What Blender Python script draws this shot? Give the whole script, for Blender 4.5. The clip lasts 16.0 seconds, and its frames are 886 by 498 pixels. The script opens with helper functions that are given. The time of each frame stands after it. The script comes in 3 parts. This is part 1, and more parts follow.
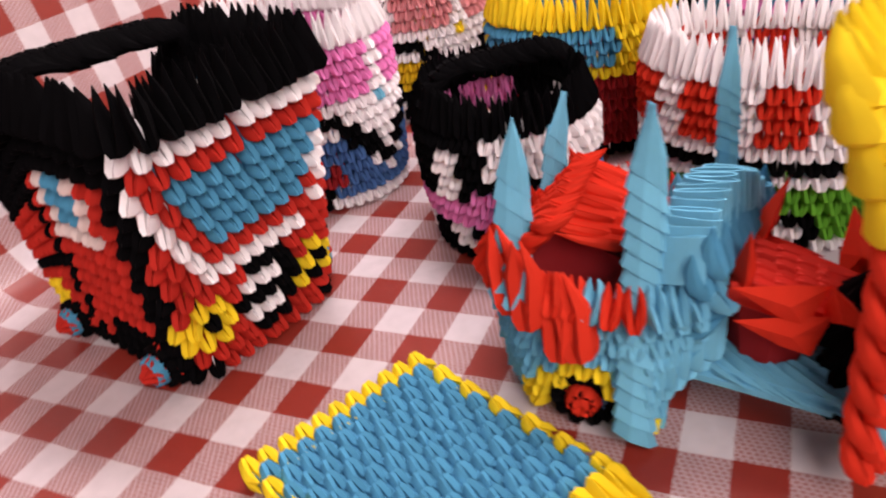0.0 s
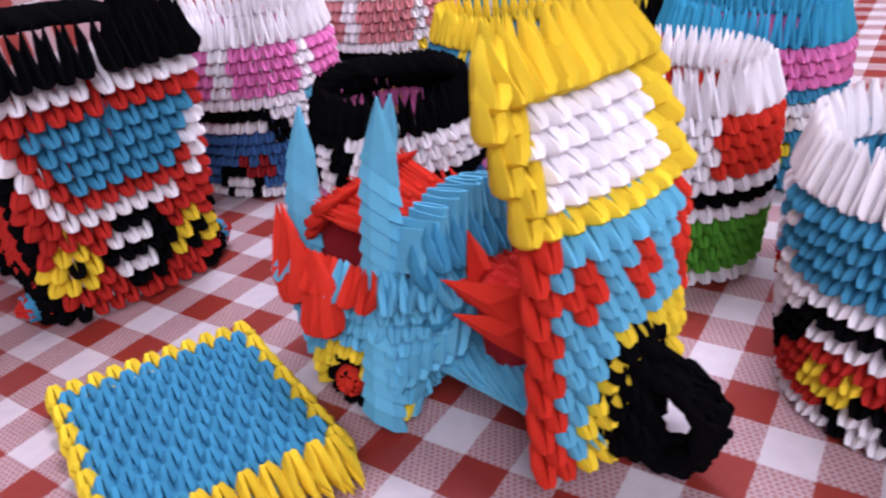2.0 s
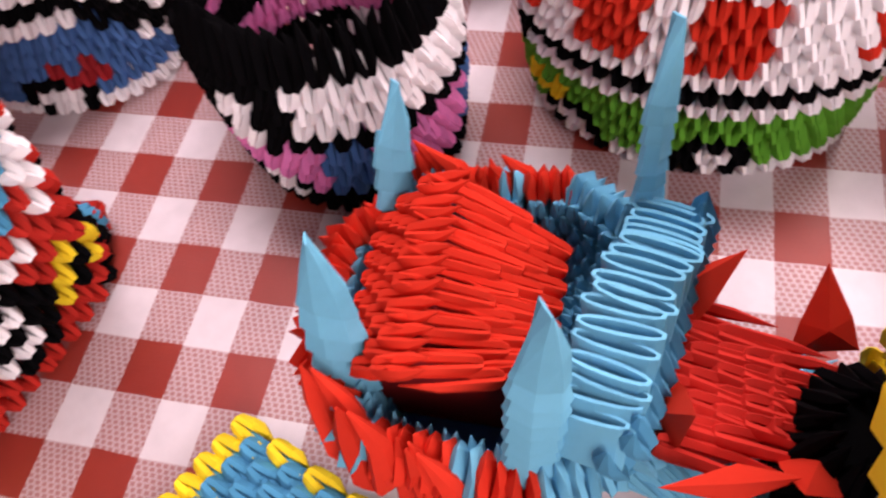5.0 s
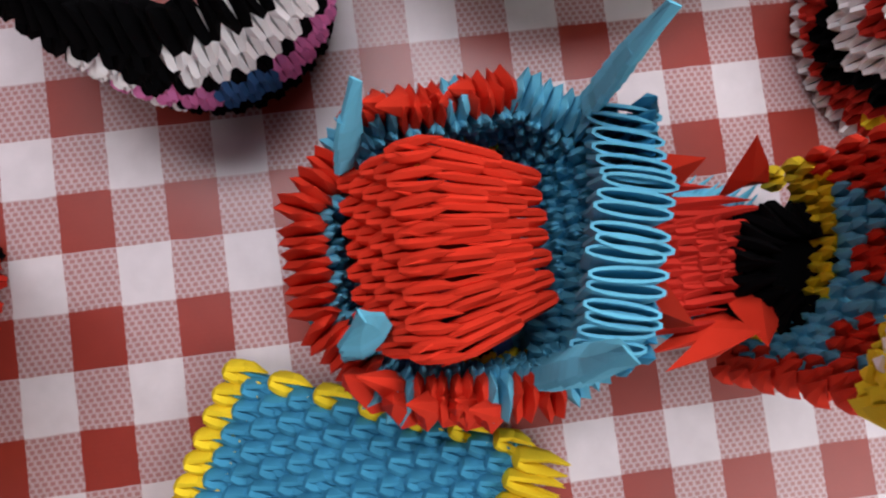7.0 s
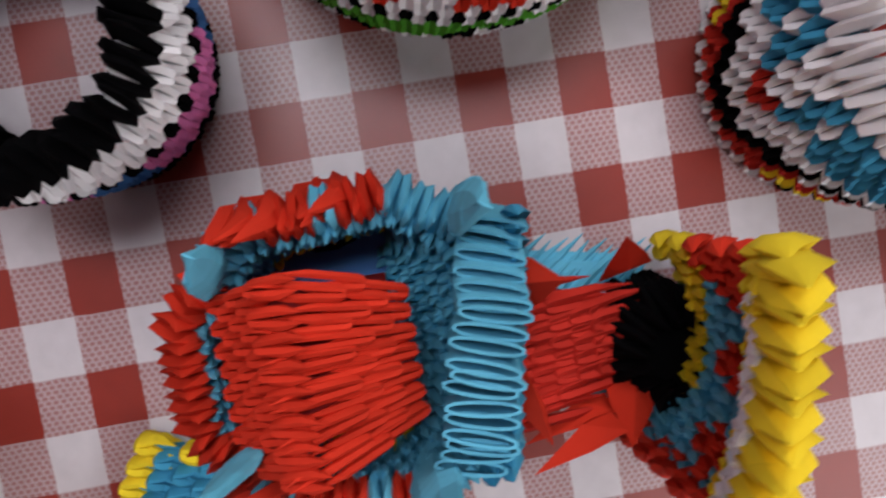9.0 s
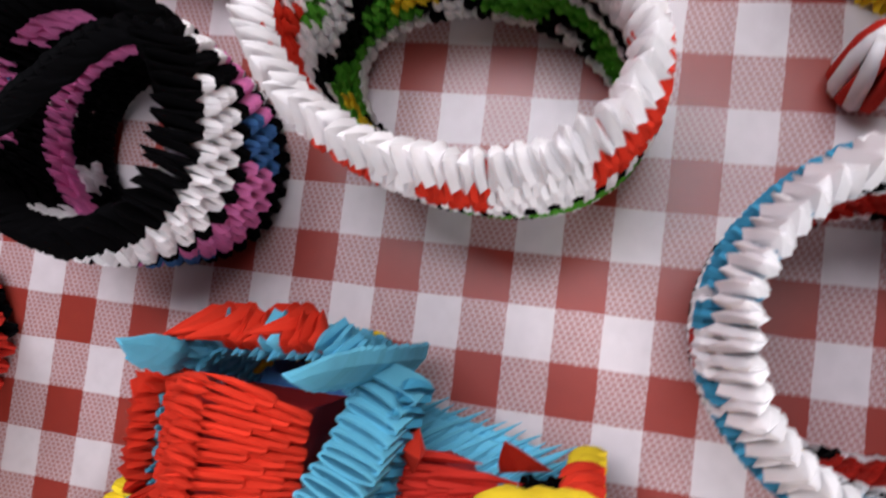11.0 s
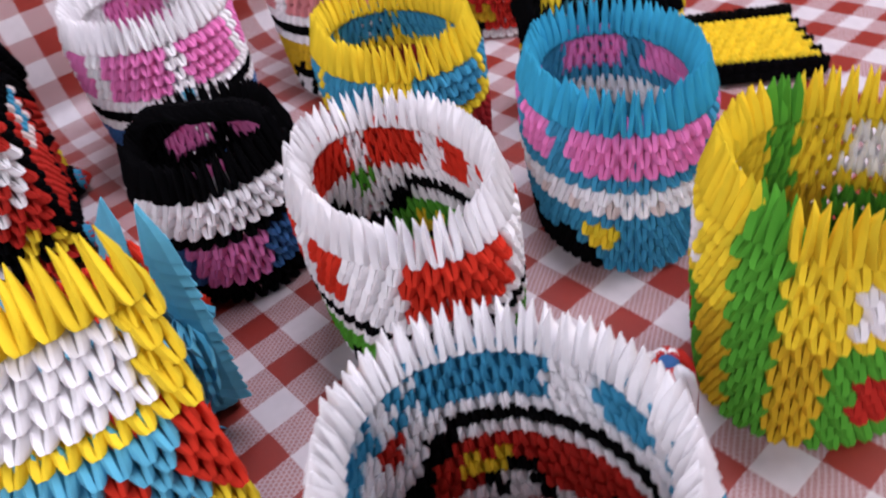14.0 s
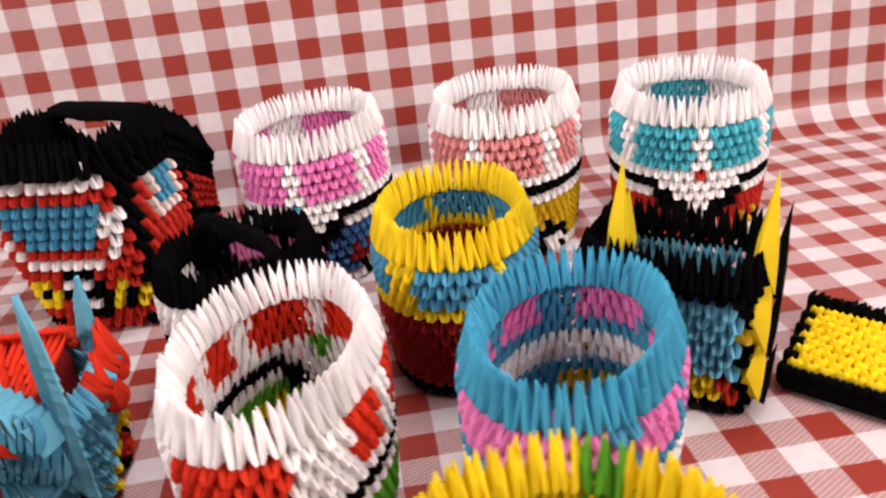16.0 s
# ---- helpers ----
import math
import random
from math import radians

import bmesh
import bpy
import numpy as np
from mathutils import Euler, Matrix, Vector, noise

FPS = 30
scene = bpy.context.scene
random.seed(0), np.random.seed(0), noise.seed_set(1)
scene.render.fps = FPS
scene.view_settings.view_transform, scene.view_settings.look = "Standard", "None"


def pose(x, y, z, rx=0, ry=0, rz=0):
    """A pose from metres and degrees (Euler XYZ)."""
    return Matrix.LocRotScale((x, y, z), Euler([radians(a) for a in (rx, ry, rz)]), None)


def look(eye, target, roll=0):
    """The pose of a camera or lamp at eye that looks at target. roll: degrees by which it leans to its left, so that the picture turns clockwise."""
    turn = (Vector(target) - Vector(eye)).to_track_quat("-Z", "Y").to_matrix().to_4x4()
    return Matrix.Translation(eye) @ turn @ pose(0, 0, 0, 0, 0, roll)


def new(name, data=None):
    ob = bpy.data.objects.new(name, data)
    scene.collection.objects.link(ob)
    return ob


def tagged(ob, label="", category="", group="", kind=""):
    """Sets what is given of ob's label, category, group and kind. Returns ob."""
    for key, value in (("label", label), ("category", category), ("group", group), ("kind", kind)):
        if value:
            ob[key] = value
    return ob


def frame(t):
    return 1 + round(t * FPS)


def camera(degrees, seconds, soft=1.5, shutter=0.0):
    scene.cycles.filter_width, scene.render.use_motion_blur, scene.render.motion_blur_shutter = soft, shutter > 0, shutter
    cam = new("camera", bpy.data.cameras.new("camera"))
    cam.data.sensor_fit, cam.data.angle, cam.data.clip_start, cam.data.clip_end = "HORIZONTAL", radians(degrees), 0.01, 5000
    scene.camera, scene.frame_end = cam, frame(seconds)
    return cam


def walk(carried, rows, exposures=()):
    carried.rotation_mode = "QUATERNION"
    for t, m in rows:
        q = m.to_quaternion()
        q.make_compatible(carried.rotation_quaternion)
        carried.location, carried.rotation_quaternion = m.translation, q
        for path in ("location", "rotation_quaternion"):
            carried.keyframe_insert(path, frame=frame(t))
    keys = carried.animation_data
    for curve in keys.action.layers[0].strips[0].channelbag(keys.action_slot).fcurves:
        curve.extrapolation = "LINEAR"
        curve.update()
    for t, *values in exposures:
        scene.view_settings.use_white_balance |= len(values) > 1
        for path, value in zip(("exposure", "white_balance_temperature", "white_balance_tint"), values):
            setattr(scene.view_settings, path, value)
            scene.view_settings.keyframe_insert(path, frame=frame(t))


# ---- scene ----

cam = camera(62.3, 16.0, soft=2.2, shutter=0.5)
PATH = [
    (0, (0.1068, -0.4011, 0.2884), (-0.0139, -0.1751, 0.1324), -10.61),
    (0.5, (0.1843, -0.4110, 0.2850), (0.0400, -0.1945, 0.1357), -9.82),
    (1, (0.2002, -0.3883, 0.2694), (0.0582, -0.1686, 0.1225), -8.54),
    (1.5, (0.2138, -0.3792, 0.2748), (0.0627, -0.1620, 0.1334), -8.94),
    (2, (0.2593, -0.3606, 0.2615), (0.1056, -0.1451, 0.1204), -6.61),
    (2.5, (0.2689, -0.3386, 0.2737), (0.1185, -0.1285, 0.1213), -7.05),
    (3, (0.2038, -0.2934, 0.2695), (0.0665, -0.0792, 0.1106), -9.85),
    (3.2, (0.1863, -0.2963, 0.2824), (0.0504, -0.0905, 0.1116), -11.22),
    (5.3, (0.0673, -0.1624, 0.3292), (0.0250, -0.0430, 0.0573), -13.53),
    (5.5, (0.0689, -0.1498, 0.3401), (0.0371, -0.0482, 0.0596), -13.63),
    (6, (0.0610, -0.1382, 0.3534), (0.0302, -0.0749, 0.0617), -24.48),
    (6.5, (0.0333, -0.1152, 0.3266), (0.0416, -0.0772, 0.0292), 8.24),
    (7, (0.0051, -0.0972, 0.3546), (0.0249, -0.0791, 0.0558), 40.27),
    (7.5, (-0.0023, -0.0849, 0.3511), (0.0261, -0.0727, 0.0527), 58.12),
    (8, (-0.0013, -0.0649, 0.3649), (0.0219, -0.0662, 0.0658), 83.02),
    (8.5, (0.0262, -0.0316, 0.3595), (0.0443, -0.0619, 0.0616), 136.68),
    (9, (0.0628, -0.0252, 0.3588), (0.0775, -0.0494, 0.0602), 138.80),
    (9.2, (0.0755, -0.0271, 0.3739), (0.0929, -0.0483, 0.0752), 131.87),
    (11.3, (0.2077, 0.0032, 0.3872), (0.1299, 0.0424, 0.1001), -53.84),
    (11.5, (0.2281, 0.0034, 0.3791), (0.1520, 0.0642, 0.0954), -39.75),
    (12, (0.2705, -0.0124, 0.3606), (0.1646, 0.0742, 0.0936), -28.39),
    (12.5, (0.3284, -0.0568, 0.3233), (0.1801, 0.0823, 0.1027), -14.53),
    (13, (0.3586, -0.1027, 0.3310), (0.2079, 0.0373, 0.1125), -13.89),
    (13.5, (0.3856, -0.1289, 0.3395), (0.2210, 0.0215, 0.1387), -11.84),
    (14, (0.4204, -0.0886, 0.3609), (0.2289, 0.0426, 0.1709), -12.17),
    (14.5, (0.4378, -0.0609, 0.3549), (0.2202, 0.0539, 0.1831), -10.11),
    (15, (0.4204, -0.0336, 0.3547), (0.1870, 0.0539, 0.1877), -9.00),
    (15.5, (0.4509, 0.0834, 0.3624), (0.1935, 0.1413, 0.2195), -7.05),
    (16, (0.4748, 0.1741, 0.3563), (0.2067, 0.2001, 0.2243), -6.15),
]
TONE = [(0, 0.09, 7700, 30), (0.7, 0.02, 6400, 22), (1.2, 0.04, 6050, 20), (2.0, -0.1, 6050, 31), (2.6, -0.08, 6220, 32), (3.2, -0.26, 6200, 38), (5.3, 0.22, 7500, 34), (6.0, 0.02, 7500, 28), (7.0, -0.38, 6700, 14), (9.2, -0.73, 6600, 12), (11.3, -0.21, 6500, 14), (13.0, -0.26, 5850, 13), (14.5, -0.36, 6600, 23), (16.0, -0.02, 7600, 21)]
walk(cam, [(t, look(eye, target, roll)) for t, eye, target, roll in PATH], TONE)

# ---- light: a closed room, two added fill lamps and a tube lamp on the ceiling ----
C = 0.025            # one check of the tablecloth across
CV = 0.0278          # and along
world = bpy.data.worlds.new("world")
scene.world = world
world.use_nodes = True
wn = world.node_tree.nodes
sky = wn.new("ShaderNodeTexSky")
sky.sky_type = "NISHITA"
sky.sun_disc = False
sky.sun_elevation, sky.sun_rotation = radians(40), radians(30)
world.node_tree.links.new(sky.outputs[0], wn["Background"].inputs[0])
wn["Background"].inputs[1].default_value = 0.1


def area(name, eye, target, sx, sy, watts, colour):
    d = bpy.data.lights.new(name, "AREA")
    d.shape, d.size, d.size_y, d.energy, d.color = "RECTANGLE", sx, sy, watts, colour
    o = new(name, d)
    o.matrix_world = look(eye, target)
    return o


# Added fill from the south to brighten the near sides; no window is there.
area("window_light", (0.9, -1.0, 1.15), (0.1, 0.0, 0.05), 1.0, 0.9, 24, (0.98, 0.97, 1.0))
# Added fill for the light that falls from the north-east; no opening there.
area("doorway_light", (0.95, 1.4, 1.1), (0.1, 0.2, 0.05), 0.9, 0.9, 25, (1.0, 0.97, 0.97))
area("ceiling_light", (0.0, 0.42, 1.6), (0.0, 0.35, 0.0), 0.95, 0.28, 25, (0.93, 0.92, 1.0))


# ---- materials ----
def nodes_of(name):
    m = bpy.data.materials.new(name)
    m.use_nodes = True
    n, l = m.node_tree.nodes, m.node_tree.links
    return m, n, l, n["Principled BSDF"]


def paper(name, rgb, rough=0.75, gloss=0.06):
    """Coloured craft paper: small changes of tone from piece to piece, fibres, slightly glossy."""
    m, n, l, b = nodes_of(name)
    info, geo = n.new("ShaderNodeObjectInfo"), n.new("ShaderNodeNewGeometry")
    add = n.new("ShaderNodeMath")
    add.operation = "ADD"
    l.new(info.outputs["Random"], add.inputs[0])
    l.new(geo.outputs["Random Per Island"], add.inputs[1])
    frac = n.new("ShaderNodeMath")
    frac.operation = "FRACT"
    l.new(add.outputs[0], frac.inputs[0])
    span = n.new("ShaderNodeMapRange")
    span.inputs["To Min"].default_value, span.inputs["To Max"].default_value = 0.86, 1.1
    l.new(frac.outputs[0], span.inputs["Value"])
    tc = n.new("ShaderNodeTexCoord")
    noi = n.new("ShaderNodeTexNoise")
    noi.inputs["Scale"].default_value, noi.inputs["Detail"].default_value = 130, 4
    l.new(tc.outputs["Object"], noi.inputs["Vector"])
    spot = n.new("ShaderNodeMapRange")
    spot.inputs["To Min"].default_value, spot.inputs["To Max"].default_value = 0.9, 1.08
    l.new(noi.outputs[0], spot.inputs["Value"])
    mul = n.new("ShaderNodeMath")
    mul.operation = "MULTIPLY"
    l.new(span.outputs[0], mul.inputs[0])
    l.new(spot.outputs[0], mul.inputs[1])
    hsv = n.new("ShaderNodeHueSaturation")
    hsv.inputs["Color"].default_value = (*rgb, 1)
    l.new(mul.outputs[0], hsv.inputs["Value"])
    l.new(hsv.outputs[0], b.inputs["Base Color"])
    fib = n.new("ShaderNodeTexNoise")
    fib.inputs["Scale"].default_value, fib.inputs["Detail"].default_value = 900, 3
    l.new(tc.outputs["Object"], fib.inputs["Vector"])
    bump = n.new("ShaderNodeBump")
    bump.inputs["Strength"].default_value, bump.inputs["Distance"].default_value = 0.12, 0.0005
    l.new(fib.outputs[0], bump.inputs["Height"])
    l.new(bump.outputs[0], b.inputs["Normal"])
    b.inputs["Roughness"].default_value = rough
    b.inputs["Specular IOR Level"].default_value = gloss
    return m


PAPER = {
    "white": paper("white_paper", (0.87, 0.86, 0.87)),
    "cream": paper("cream_paper", (0.72, 0.62, 0.58)),
    "red": paper("red_paper", (0.50, 0.03, 0.02)),
    "orange": paper("orange_red_paper", (0.64, 0.038, 0.018)),
    "crimson": paper("dark_red_paper", (0.33, 0.022, 0.025)),
    "blue": paper("blue_paper", (0.05, 0.29, 0.46)),
    "sky": paper("light_blue_paper", (0.12, 0.46, 0.63)),
    "cyan": paper("bright_blue_paper", (0.045, 0.40, 0.60)),
    "navy": paper("dark_blue_paper", (0.05, 0.14, 0.33)),
    "teal": paper("teal_paper", (0.04, 0.42, 0.52)),
    "pink": paper("pink_paper", (0.78, 0.22, 0.50)),
    "salmon": paper("salmon_paper", (0.68, 0.27, 0.28)),
    "yellow": paper("yellow_paper", (0.86, 0.64, 0.032)),
    "gold": paper("gold_paper", (0.62, 0.40, 0.02)),
    "green": paper("green_paper", (0.09, 0.36, 0.035)),
    "black": paper("black_paper", (0.002, 0.002, 0.0025), 0.8, 0.04),
    "grey": paper("grey_paper", (0.42, 0.41, 0.42)),
}


def gingham():
    """Checked table cloth of red and white yarn; where red crosses white, single threads show."""
    m, n, l, b = nodes_of("gingham_cloth")
    uv = n.new("ShaderNodeUVMap")
    sep = n.new("ShaderNodeSeparateXYZ")
    wob = n.new("ShaderNodeTexNoise")
    wob.inputs["Scale"].default_value, wob.inputs["Detail"].default_value = 1.6, 3
    l.new(uv.outputs[0], wob.inputs["Vector"])
    mixv = n.new("ShaderNodeVectorMath")
    mixv.operation = "MULTIPLY_ADD"
    l.new(wob.outputs["Color"], mixv.inputs[0])
    mixv.inputs[1].default_value = (0.06, 0.06, 0)
    off = n.new("ShaderNodeVectorMath")
    off.operation = "SUBTRACT"
    l.new(uv.outputs[0], off.inputs[0])
    off.inputs[1].default_value = (0.03, 0.03, 0)
    l.new(off.outputs[0], mixv.inputs[2])
    l.new(mixv.outputs[0], sep.inputs[0])

    def math(op, a, c=None, v=None):
        k = n.new("ShaderNodeMath")
        k.operation = op
        l.new(a, k.inputs[0])
        if c is not None:
            l.new(c, k.inputs[1])
        elif v is not None:
            k.inputs[1].default_value = v
        return k.outputs[0]

    def stripe(out, step, cut):
        return math("LESS_THAN", math("FRACT", math("DIVIDE", out, None, step)), None, cut)

    a, c2 = stripe(sep.outputs[0], 2.0, 0.5), stripe(sep.outputs[1], 2.0, 0.5)
    both = math("MULTIPLY", a, c2)
    some = math("MAXIMUM", a, c2)
    half = math("SUBTRACT", some, both)
    # threads in the half-tone checks: short dashes in rows, set off from row to row
    row = math("FLOOR", math("MULTIPLY", sep.outputs[1], None, 11.0))
    shift = math("MULTIPLY", row, None, 0.37)
    dash = math("LESS_THAN", math("FRACT", math("ADD", math("MULTIPLY", sep.outputs[0], None, 7.0), shift)), None, 0.62)
    gap = math("LESS_THAN", math("FRACT", math("MULTIPLY", sep.outputs[1], None, 11.0)), None, 0.72)
    thread = math("MULTIPLY", dash, gap)
    tone = math("ADD", math("MULTIPLY", thread, None, 0.34), None, 0.41)
    fac = math("ADD", both, math("MULTIPLY", half, tone))
    mix = n.new("ShaderNodeMix")
    mix.data_type = "RGBA"
    mix.inputs[6].default_value = (0.62, 0.575, 0.59, 1)
    mix.inputs[7].default_value = (0.27, 0.031, 0.02, 1)
    l.new(fac, mix.inputs[0])
    noi = n.new("ShaderNodeTexNoise")
    noi.inputs["Scale"].default_value, noi.inputs["Detail"].default_value = 2.4, 6
    l.new(uv.outputs[0], noi.inputs["Vector"])
    mr = n.new("ShaderNodeMapRange")
    mr.inputs["To Min"].default_value, mr.inputs["To Max"].default_value = 0.86, 1.1
    l.new(noi.outputs[0], mr.inputs["Value"])
    hsv = n.new("ShaderNodeHueSaturation")
    l.new(mix.outputs[2], hsv.inputs["Color"])
    l.new(mr.outputs[0], hsv.inputs["Value"])
    l.new(hsv.outputs[0], b.inputs["Base Color"])
    bump = n.new("ShaderNodeBump")
    bump.inputs["Strength"].default_value, bump.inputs["Distance"].default_value = 0.25, 0.0004
    l.new(thread, bump.inputs["Height"])
    l.new(bump.outputs[0], b.inputs["Normal"])
    b.inputs["Roughness"].default_value = 0.36
    b.inputs["Specular IOR Level"].default_value = 0.5
    return m


def plain(name, rgb, rough=0.7):
    m, n, l, b = nodes_of(name)
    noi = n.new("ShaderNodeTexNoise")
    noi.inputs["Scale"].default_value, noi.inputs["Detail"].default_value = 6, 8
    ramp = n.new("ShaderNodeMapRange")
    ramp.inputs["To Min"].default_value, ramp.inputs["To Max"].default_value = 0.88, 1.06
    l.new(noi.outputs[0], ramp.inputs["Value"])
    hsv = n.new("ShaderNodeHueSaturation")
    hsv.inputs["Color"].default_value = (*rgb, 1)
    l.new(ramp.outputs[0], hsv.inputs["Value"])
    l.new(hsv.outputs[0], b.inputs["Base Color"])
    b.inputs["Roughness"].default_value = rough
    return m


CLOTH = gingham()
WALL, FLOORM, WOOD = plain("wall_paint", (0.14, 0.135, 0.14)), plain("floor_tiles", (0.18, 0.15, 0.13)), plain("table_wood", (0.3, 0.18, 0.1))


# ---- structure ----
def box_mesh(name, lo, hi, mat):
    bm = bmesh.new()
    bmesh.ops.create_cube(bm, size=1, matrix=Matrix.LocRotScale([(a + b) / 2 for a, b in zip(lo, hi)], None, [b - a for a, b in zip(lo, hi)]))
    me = bpy.data.meshes.new(name)
    bm.to_mesh(me)
    bm.free()
    me.materials.append(mat)
    return me


# Unseen room shell round the table, coloured dark to hold down bounced light.
for nm, lo, hi, mt in (
    ("floor", (-2.3, -2.0, -0.85), (2.3, 2.1, -0.75), FLOORM),
    ("ceiling", (-2.3, -2.0, 1.75), (2.3, 2.1, 1.85), WALL),
    ("wall_west", (-2.3, -2.0, -0.75), (-2.2, 2.1, 1.75), WALL),
    ("wall_east", (2.2, -2.0, -0.75), (2.3, 2.1, 1.75), WALL),
    ("wall_south", (-2.2, -2.1, -0.75), (2.2, -2.0, 1.75), WALL),
    ("wall_north", (-2.2, 2.1, -0.75), (2.2, 2.2, 1.75), WALL),
):
    tagged(new(nm, box_mesh(nm, lo, hi, mt)), kind="structure", label="plain painted " + nm.replace("_", " "))


def cloth():
    """One sheet: flat on the table, folded up against an upright board behind the baskets."""
    bm = bmesh.new()
    uvl = bm.loops.layers.uv.new("UVMap")
    bend, rad = -16.6 * C, 2.2 * C
    prof, s = [], 0.0
    xs = np.linspace(1.1, bend, 90)
    for x in xs:
        prof.append((x, 0.0, x))
    for a in np.linspace(0, math.pi / 2 - 0.12, 9)[1:]:
        prof.append((bend - rad * math.sin(a), rad * (1 - math.cos(a)), bend - rad * a))
    x0, z0, s0 = prof[-1]
    for d in np.linspace(0, 0.75, 40)[1:]:
        prof.append((x0 - d * math.sin(0.12), z0 + d * math.cos(0.12), s0 - d))
    ys = np.linspace(-0.9, 1.25, 130)
    grid = []
    for x, z, s in prof:
        col = []
        for y in ys:
            lift = 0.0
            far = max(0.0, (y - 14 * C) / (20 * C))
            if x > bend:
                lift = min(1.0, far) * 0.0035 * (noise.noise((x * 9, y * 14, 2.0)) + 0.4 * noise.noise((x * 30, y * 26, 5.0)) + 0.7) * (1 if x < 0.0 else 0.0 if x > 0.1 else 1 - x / 0.1)
            dx = 0.006 * noise.noise((y * 5, z * 4, 8.0)) if z > 0.02 else 0.0
            col.append((bm.verts.new((x + dx, y, z + max(lift, 0.0))), s, y))
        grid.append(col)
    for i in range(len(grid) - 1):
        for j in range(len(ys) - 1):
            q = [grid[i][j], grid[i][j + 1], grid[i + 1][j + 1], grid[i + 1][j]]
            f = bm.faces.new([v[0] for v in q])
            f.smooth = True
            for lp, v in zip(f.loops, q):
                lp[uvl].uv = (v[1] / C + 100, v[2] / CV + 100)
    bmesh.ops.recalc_face_normals(bm, faces=bm.faces)
    me = bpy.data.meshes.new("tablecloth")
    bm.to_mesh(me)
    bm.free()
    me.materials.append(CLOTH)
    return tagged(new("tablecloth", me), "red and white gingham cloth spread over table and upright board", "tablecloth", kind="structure")


cloth()
table = new("table", box_mesh("table", (-0.62, -0.95, -0.04), (1.15, 1.3, -0.004), WOOD))
tagged(table, "brown wooden table under the gingham cloth", "table")
for nm, x, y in (("leg", -0.5, -0.8), ("leg", 1.05, -0.8), ("leg", -0.5, 1.2), ("leg", 1.05, 1.2)):
    o = new(nm, box_mesh(nm, (x - 0.035, y - 0.035, -0.75), (x + 0.035, y + 0.035, -0.04), WOOD))
    o.parent = table
board = new("backing_board", box_mesh("backing_board", (-0.70, -0.9, -0.004), (-0.63, 1.25, 0.7), WOOD))
tagged(board, "upright wooden board behind the draped cloth", "board", kind="structure")


# ---- folded paper pieces ----
def module(name, w, length, nose, tilt_in, tip, mat):
    """One folded piece: two deep prongs that run together in a rounded nose; x across, y out, z up."""
    bm = bmesh.new()
    deep = tip > 0.21
    zs = (0.0, 0.14 * w, 0.46 * w, max(0.62 * length, 0.85 * w), length)
    outer = (0.17, 0.37, 0.472, 0.52, tip + 0.035)
    slit = (0.0, 0.0, 0.04, 0.12, tip) if deep else (0.0, 0.0, 0.035, 0.11, tip)
    yf = (0.30, 0.66, 0.76, 0.34, 0.04)
    groove = (0.02, 0.07, 0.24, 0.24, 0.02) if deep else (0.01, 0.05, 0.22, 0.26, 0.02)
    yb = (-0.10, -0.32, -0.48, -0.36, -0.04)
    lean = [-tilt_in * (z / length) * w for z in zs]
    centre = {}
    for s in (-1, 1):
        rows = []
        for k in range(5):
            o, i = outer[k], slit[k]
            pts = ((i, 0.0), (i, yf[k] - groove[k]), (i + (o - i) * 0.5, yf[k]), (o, yf[k] * 0.45), (o, yb[k] * 0.4), (i + (o - i) * 0.5, yb[k]), (i, yb[k] + groove[k] * 0.7))
            rows.append([bm.verts.new((s * x * w, y * nose * w + lean[k], zs[k])) for x, y in pts])
        centre[s] = rows
        for k in range(4):
            p, q = rows[k], rows[k + 1]
            for i in range(7):
                j = (i + 1) % 7
                if k == 0 and i in (0, 6):
                    continue
                bm.faces.new((p[i], p[j], q[j], q[i]))
        bm.faces.new(rows[4])
        bm.faces.new(rows[0])
    bmesh.ops.remove_doubles(bm, verts=bm.verts, dist=1e-6)
    bmesh.ops.recalc_face_normals(bm, faces=bm.faces)
    for f in bm.faces:
        f.smooth = True
    for e in bm.edges:
        e.smooth = len(e.link_faces) == 2 and e.calc_face_angle(0.0) < 0.62
    me = bpy.data.meshes.new(name)
    bm.to_mesh(me)
    bm.free()
    me.materials.append(mat)
    return me


SHAPES = {
    # kind: width, length, nose, inward tilt, tip
    "row": (0.0110, 0.0205, 1.0, 0.85, 0.20),
    "rim": (0.0114, 0.0290, 1.3, 0.10, 0.22),
    "big": (0.0111, 0.0235, 1.0, 0.85, 0.20),
    "bigrim": (0.0130, 0.034, 1.2, 0.15, 0.215),
    "seat": (0.0084, 0.020, 0.85, 0.6, 0.20),
    "slope": (0.0072, 0.034, 0.85, 0.1, 0.16),
    "slat": (0.0092, 0.042, 0.8, 0.0, 0.2),
    "flat": (0.0112, 0.0195, 0.8, 0.6, 0.20),
    "small": (0.0080, 0.014, 1.0, 0.5, 0.20),
    "petal": (0.0108, 0.0190, 1.5, 0.25, 0.17),
    "fan": (0.0140, 0.056, 0.7, 0.3, 0.06),
    "flap": (0.0190, 0.044, 0.7, 0.35, 0.10),
}
MESHES = {}


def piece_mesh(kind, colour):
    if (kind, colour) not in MESHES:
        MESHES[kind, colour] = module("piece", *SHAPES[kind], PAPER[colour])
    return MESHES[kind, colour]


def frame_of(pos, across, out, up):
    m = Matrix.Identity(4)
    for k, v in enumerate((across, out, up)):
        for i in range(3):
            m[i][k] = v[i]
    m.translation = pos
    return m


